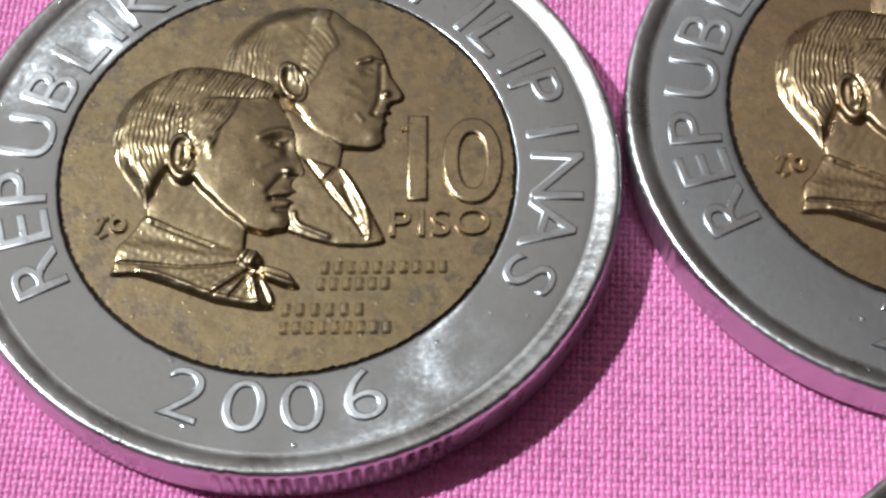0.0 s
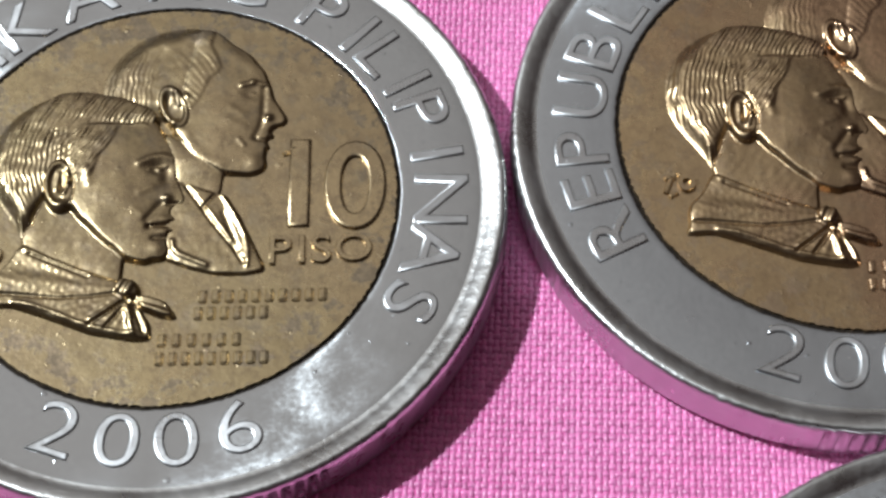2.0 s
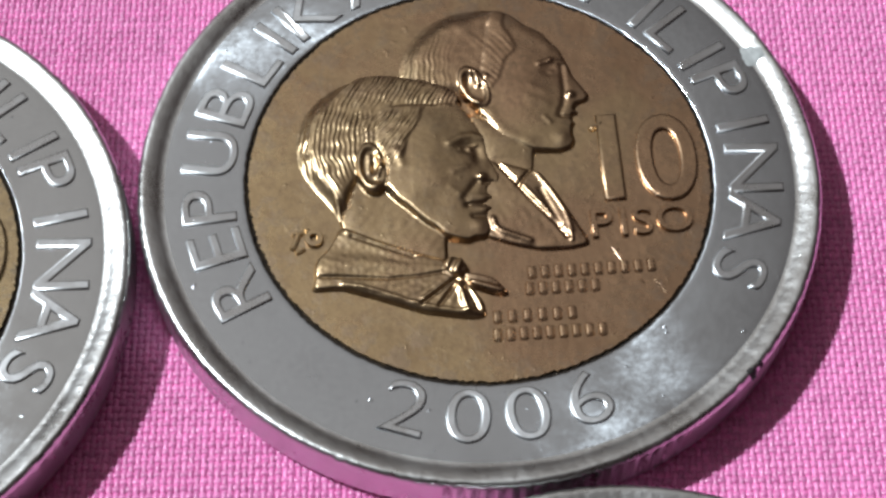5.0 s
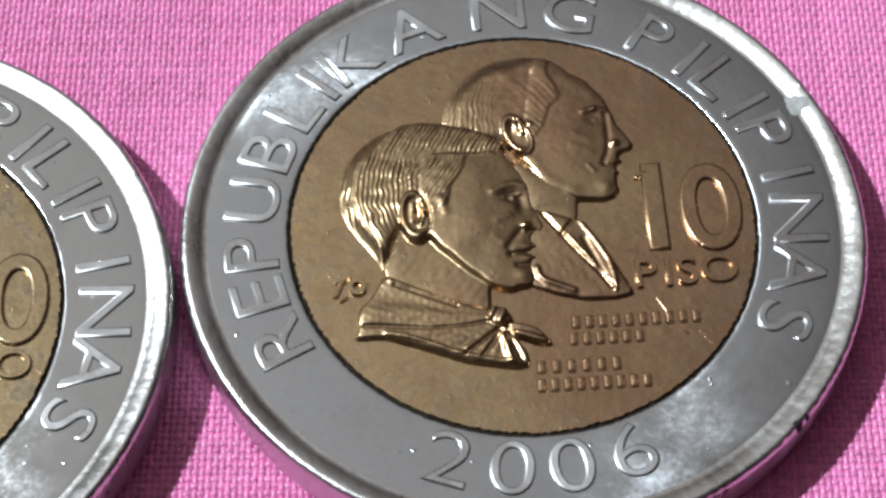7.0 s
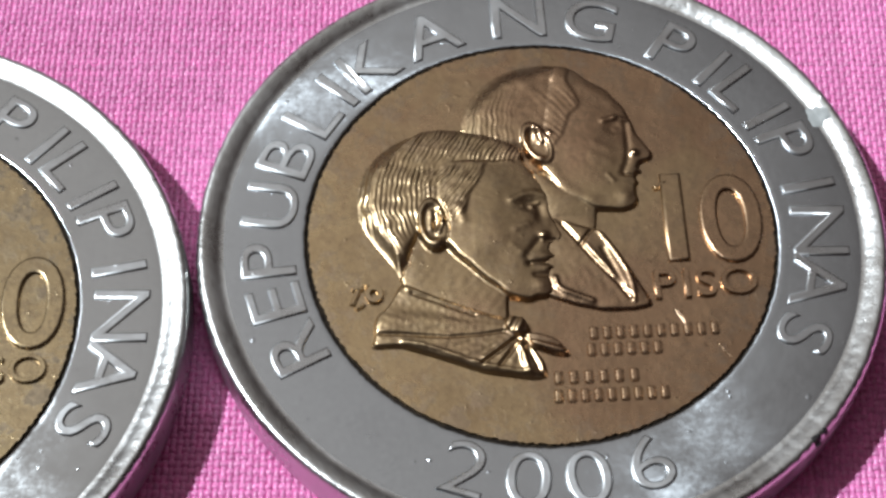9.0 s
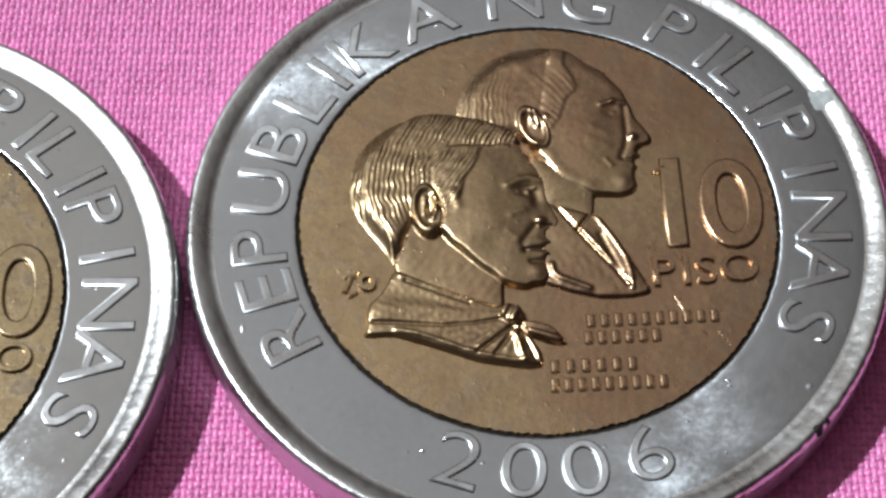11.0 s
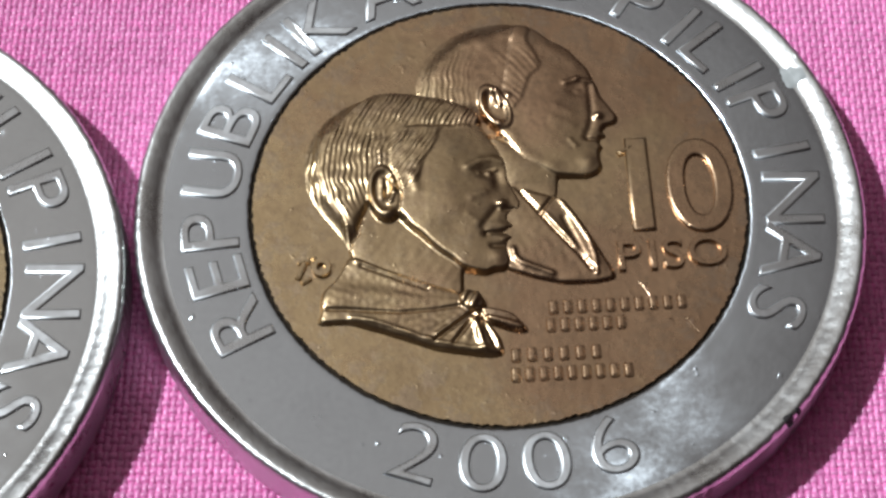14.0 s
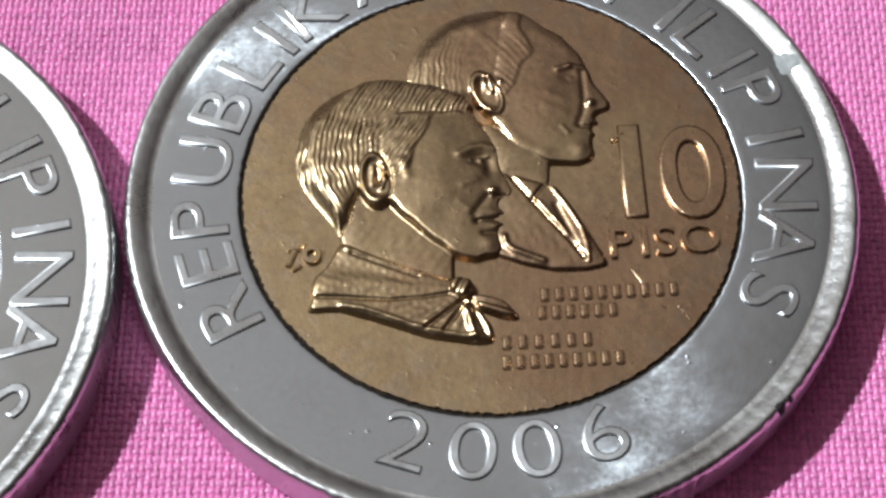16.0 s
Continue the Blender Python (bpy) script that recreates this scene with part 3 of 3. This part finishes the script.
def blot(rim, radius, angle, size, mat, name, label):
    """A thin irregular spot laid on the rim, following its slope."""
    slope = RIM_PROFILE[:6:-1]
    rr, zz = [p[0] for p in slope], [p[1] for p in slope]
    vs, fs, n = [], [], 28
    for k in range(5):
        for i in range(n):
            a = 2 * math.pi * i / n
            q = size * k / 4 * (1 + 0.14 * math.sin(3 * a + 1 + angle) + 0.09 * math.sin(7 * a))
            r, b = radius + q * math.cos(a), radians(angle) + q * 1.05 * math.sin(a) / 12.5
            z = (float(np.interp(r, rr, zz)) if r > 12.45 else FIELD - 0.015) + 0.02 * (1 - (k / 4) ** 2) + (0.012 if k < 4 else -0.01)
            vs.append((r * math.cos(b) * MM, r * math.sin(b) * MM, z * MM))
    for k in range(4):
        for i in range(n):
            j = (i + 1) % n
            fs.append((k * n + i, (k + 1) * n + i, (k + 1) * n + j, k * n + j))
    return part(name, mesh_of(name, vs, fs, mat), mat, rim, label)


RING_TEXT = [("R", -151.3), ("E", -162.6), ("P", -173.2), ("U", 173.3), ("B", 160.5), ("L", 148.6), ("I", 140.0), ("K", 130.4), ("A", 114.6),
             ("N", 94.2), ("G", 78.0), ("P", 58.6), ("I", 48.4), ("L", 40.6), ("I", 31.6), ("P", 23.6), ("I", 12.2), ("N", 1.0), ("A", -11.6), ("S", -24.2)]
YEAR = [("2", -106.2), ("0", -93.5), ("0", -81.6), ("6", -69.0)]


def build_coin(m, core_mat, ring_mat, label, spotted=False):
    coin = tagged(new("coin"), label, "coin", "coins on the cloth")
    coin.matrix_world = m
    if "core" not in CACHE:
        CACHE["core"], CACHE["ring"], CACHE["rim"] = core_mesh(), ring_mesh(), rim_mesh()
        CACHE["seam"] = seam_mesh()
        CACHE["front"] = relief_mesh("relief", front_bust, -8.2, 1.6, -7.2, 5.6, 0.036, FIELD)
        CACHE["back"] = relief_mesh("relief", back_bust, -3.8, 5.2, -4.0, 8.9, 0.04, FIELD)
    core = part("core", CACHE["core"], core_mat, coin)
    ring = part("ring", CACHE["ring"], ring_mat, coin)
    part("seam", CACHE["seam"], SEAM, ring, "dark grime packed into the seam")
    rim = part("rim", CACHE["rim"], RIM_STEEL, coin)
    if spotted:
        blot(rim, 12.60, 26.6, 0.50, RESIDUE, "residue_spot", "dull grey residue stuck to the rim")
        blot(rim, 13.33, -42.1, 0.20, BLACK_MARK, "black_speck", "small black speck on the rim")
        blot(rim, 13.36, -40.0, 0.12, BLACK_MARK, "black_speck", "small black speck on the rim")
        for x, y, w, turn in ((5.33, -3.92, 1.30, -61), (6.80, -5.15, 0.80, -52), (6.1, -4.9, 0.25, -40)):
            ob = part("scratch", bar_mesh(w, 0.07, 0.03), core_mat, core)
            ob.matrix_local = pose(x * MM, y * MM, FIELD * MM, 0, 0, turn)
    part("portrait_relief", CACHE["back"], core_mat, core)
    part("portrait_relief", CACHE["front"], core_mat, core)

    def put(ch, x, y, turn, height, wide, bold, up, parent, mat, name="letter"):
        ob = part(name, letter_mesh(ch, height, wide, bold, up), mat, parent)
        ob.matrix_local = pose(x * MM, y * MM, FIELD * MM, 0, 0, turn)

    for ch, a in RING_TEXT:
        put(ch, (10.76 + 0.08 * math.cos(radians(a))) * math.cos(radians(a)), (10.76 + 0.08 * math.cos(radians(a))) * math.sin(radians(a)), a - 90, 2.15, 1.14, -0.010, 0.085, ring, LETTER_STEEL)
    for ch, a in YEAR:
        put(ch, 10.55 * math.cos(radians(a)), 10.55 * math.sin(radians(a)), a + 90, 2.2, 1.22, -0.018, 0.085, ring, LETTER_STEEL, "digit")
    put("I", 5.22, 0.78, 3, 4.05, 1.1, 0.0, 0.14, core, core_mat, "digit")
    flag = part("digit", bar_mesh(0.80, 0.36, 0.14), core_mat, core)
    flag.matrix_local = pose(4.74 * MM, 2.26 * MM, FIELD * MM, 0, 0, 33)
    put("0", 7.43, 0.74, 3, 4.1, 0.93, 0.0, 0.14, core, core_mat, "digit")
    put("o", -6.46, -2.84, 10, 0.78, 0.9, 0.020, 0.17, core, core_mat, "mint_mark")
    for x, y, w, turn in ((-7.16, -2.92, 0.95, 72), (-6.98, -3.36, 0.5, 34), (-7.10, -2.60, 0.55, 8), (-6.72, -2.46, 0.26, 20)):
        ob = part("mint_mark", bar_mesh(w, 0.30, 0.13, 0.08), core_mat, core)
        ob.matrix_local = pose(x * MM, y * MM, FIELD * MM, 0, 0, turn)
    for ch, x, y in (("P", 4.72, -2.32), ("I", 5.55, -2.27), ("S", 6.30, -2.22), ("O", 7.55, -2.12)):
        put(ch, x, y, 4, 1.25, 1.1, -0.005, 0.15, core, core_mat)
    for x, y, w, n in ((4.2, -4.32, 5.1, 10), (3.05, -5.10, 3.0, 6), (1.95, -6.30, 3.4, 6), (2.5, -7.05, 4.45, 9)):
        for i in range(n):
            d = ((i + 0.5) / n - 0.5) * w
            ob = part("raised_bar", bar_mesh(0.45, 0.70, 0.10, 0.12), core_mat, core)
            ob.matrix_local = pose((x + d) * MM, (y + d * 0.055) * MM, FIELD * MM, 0, 0, 3)
    return coin


build_coin(pose(-0.02692, -0.00398, 0.00006), CORE_PALE, RING_PALE, "pale brass and steel coin, speckled with tarnish, on pink cloth")
build_coin(pose(0, 0, 0.00006), CORE_BROWN, RING_GREY, "brown-toned bronze and steel coin lying on pink cloth", True)
build_coin(pose(0.00465, -0.02680, 0.00006, 0, 0, -1.5), CORE_BROWN, RING_GREY, "grey steel-rimmed coin touching its neighbour on pink cloth")


# ---- the woven cloth ----
PITCH, ROW = 0.25, 0.30


def cloth_level(x, y):
    return 0.03 * np.sin(x * 0.21 + 0.6 * np.sin(y * 0.13)) * np.sin(y * 0.17 + 1.0)


def threads(along_x):
    """All the threads that run one way, passing over and under the others."""
    u0, u1, v0, v1 = (-46, 24, -24, 20) if along_x else (-24, 20, -46, 24)
    apart, along = (ROW, PITCH) if along_x else (PITCH, ROW)
    nt, ns = int((v1 - v0) / apart), int((u1 - u0) / along) * 2
    tt, ss = np.meshgrid(np.arange(nt), np.arange(ns + 1), indexing="ij")
    r = np.random.RandomState(5 if along_x else 6)
    side = r.normal(0, 0.010, (nt, 1)) + 0.010 * np.sin(ss * 0.05 + r.uniform(0, 6, (nt, 1)))
    U = u0 + ss * along / 2 + r.normal(0, 0.016, ss.shape)
    V = v0 + tt * apart + side
    up = np.cos(math.pi * (ss / 2 + tt + (0 if along_x else 1))) * (0.082 if along_x else 0.055)
    fat = (0.50 if along_x else 0.48) * apart * (1 + 0.08 * np.cos(math.pi * (ss / 2 + tt + (0 if along_x else 1))))
    up = up * r.uniform(0.6, 1.25, ss.shape) + r.normal(0, 0.006, ss.shape)
    fat = fat * r.uniform(0.85, 1.1, ss.shape)
    rows = []
    low, mid = (-0.095, -0.014) if along_x else (-0.075, -0.008)
    for w, dz in ((-1.0, low), (-0.6, mid), (0.0, 0.018), (0.6, mid), (1.0, low)):
        a, b = U, V + fat * w
        X, Y = (a, b) if along_x else (b, a)
        rows.append(np.stack([X, Y, -0.08 + up + dz + cloth_level(X, Y)], -1))
    P = np.stack(rows, 2)
    ids = np.arange(P.size // 3).reshape(P.shape[:3])
    q = np.stack([ids[:, :-1, :-1], ids[:, 1:, :-1], ids[:, 1:, 1:], ids[:, :-1, 1:]], -1)
    X, Y = P[:, :-1, 2, 0], P[:, :-1, 2, 1]
    show = np.ones(X.shape, bool)
    for cx, cy in ((-26.92, -3.98), (0, 0), (4.65, -26.80)):
        show &= np.hypot(X - cx, Y - cy) > 12.9
    q = q[show].reshape(-1, 4)
    if not along_x:
        q = q[:, ::-1]
    used, inv = np.unique(q, return_inverse=True)
    return P.reshape(-1, 3)[used] * MM, inv.reshape(-1, 4)


def build_cloth():
    n, half = 120, 300.0
    g = np.linspace(-half, half, n + 1)
    X, Y = np.meshgrid(g, g)
    Z = -0.19 + cloth_level(X, Y)
    ids = np.arange((n + 1) ** 2).reshape(n + 1, n + 1)
    q = np.stack([ids[:-1, :-1], ids[:-1, 1:], ids[1:, 1:], ids[1:, :-1]], -1).reshape(-1, 4)
    sheet = new("ground", quads_mesh("cloth", np.stack([X, Y, Z], -1).reshape(-1, 3) * MM, q, CLOTH))
    tagged(sheet, "pink woven cloth spread flat under the coins", "cloth", kind="structure")
    for along_x in (True, False):
        v, f = threads(along_x)
        ob = part("thread", quads_mesh("thread", v, f, CLOTH), CLOTH, sheet)
        tagged(ob, kind="stuff")


build_cloth()
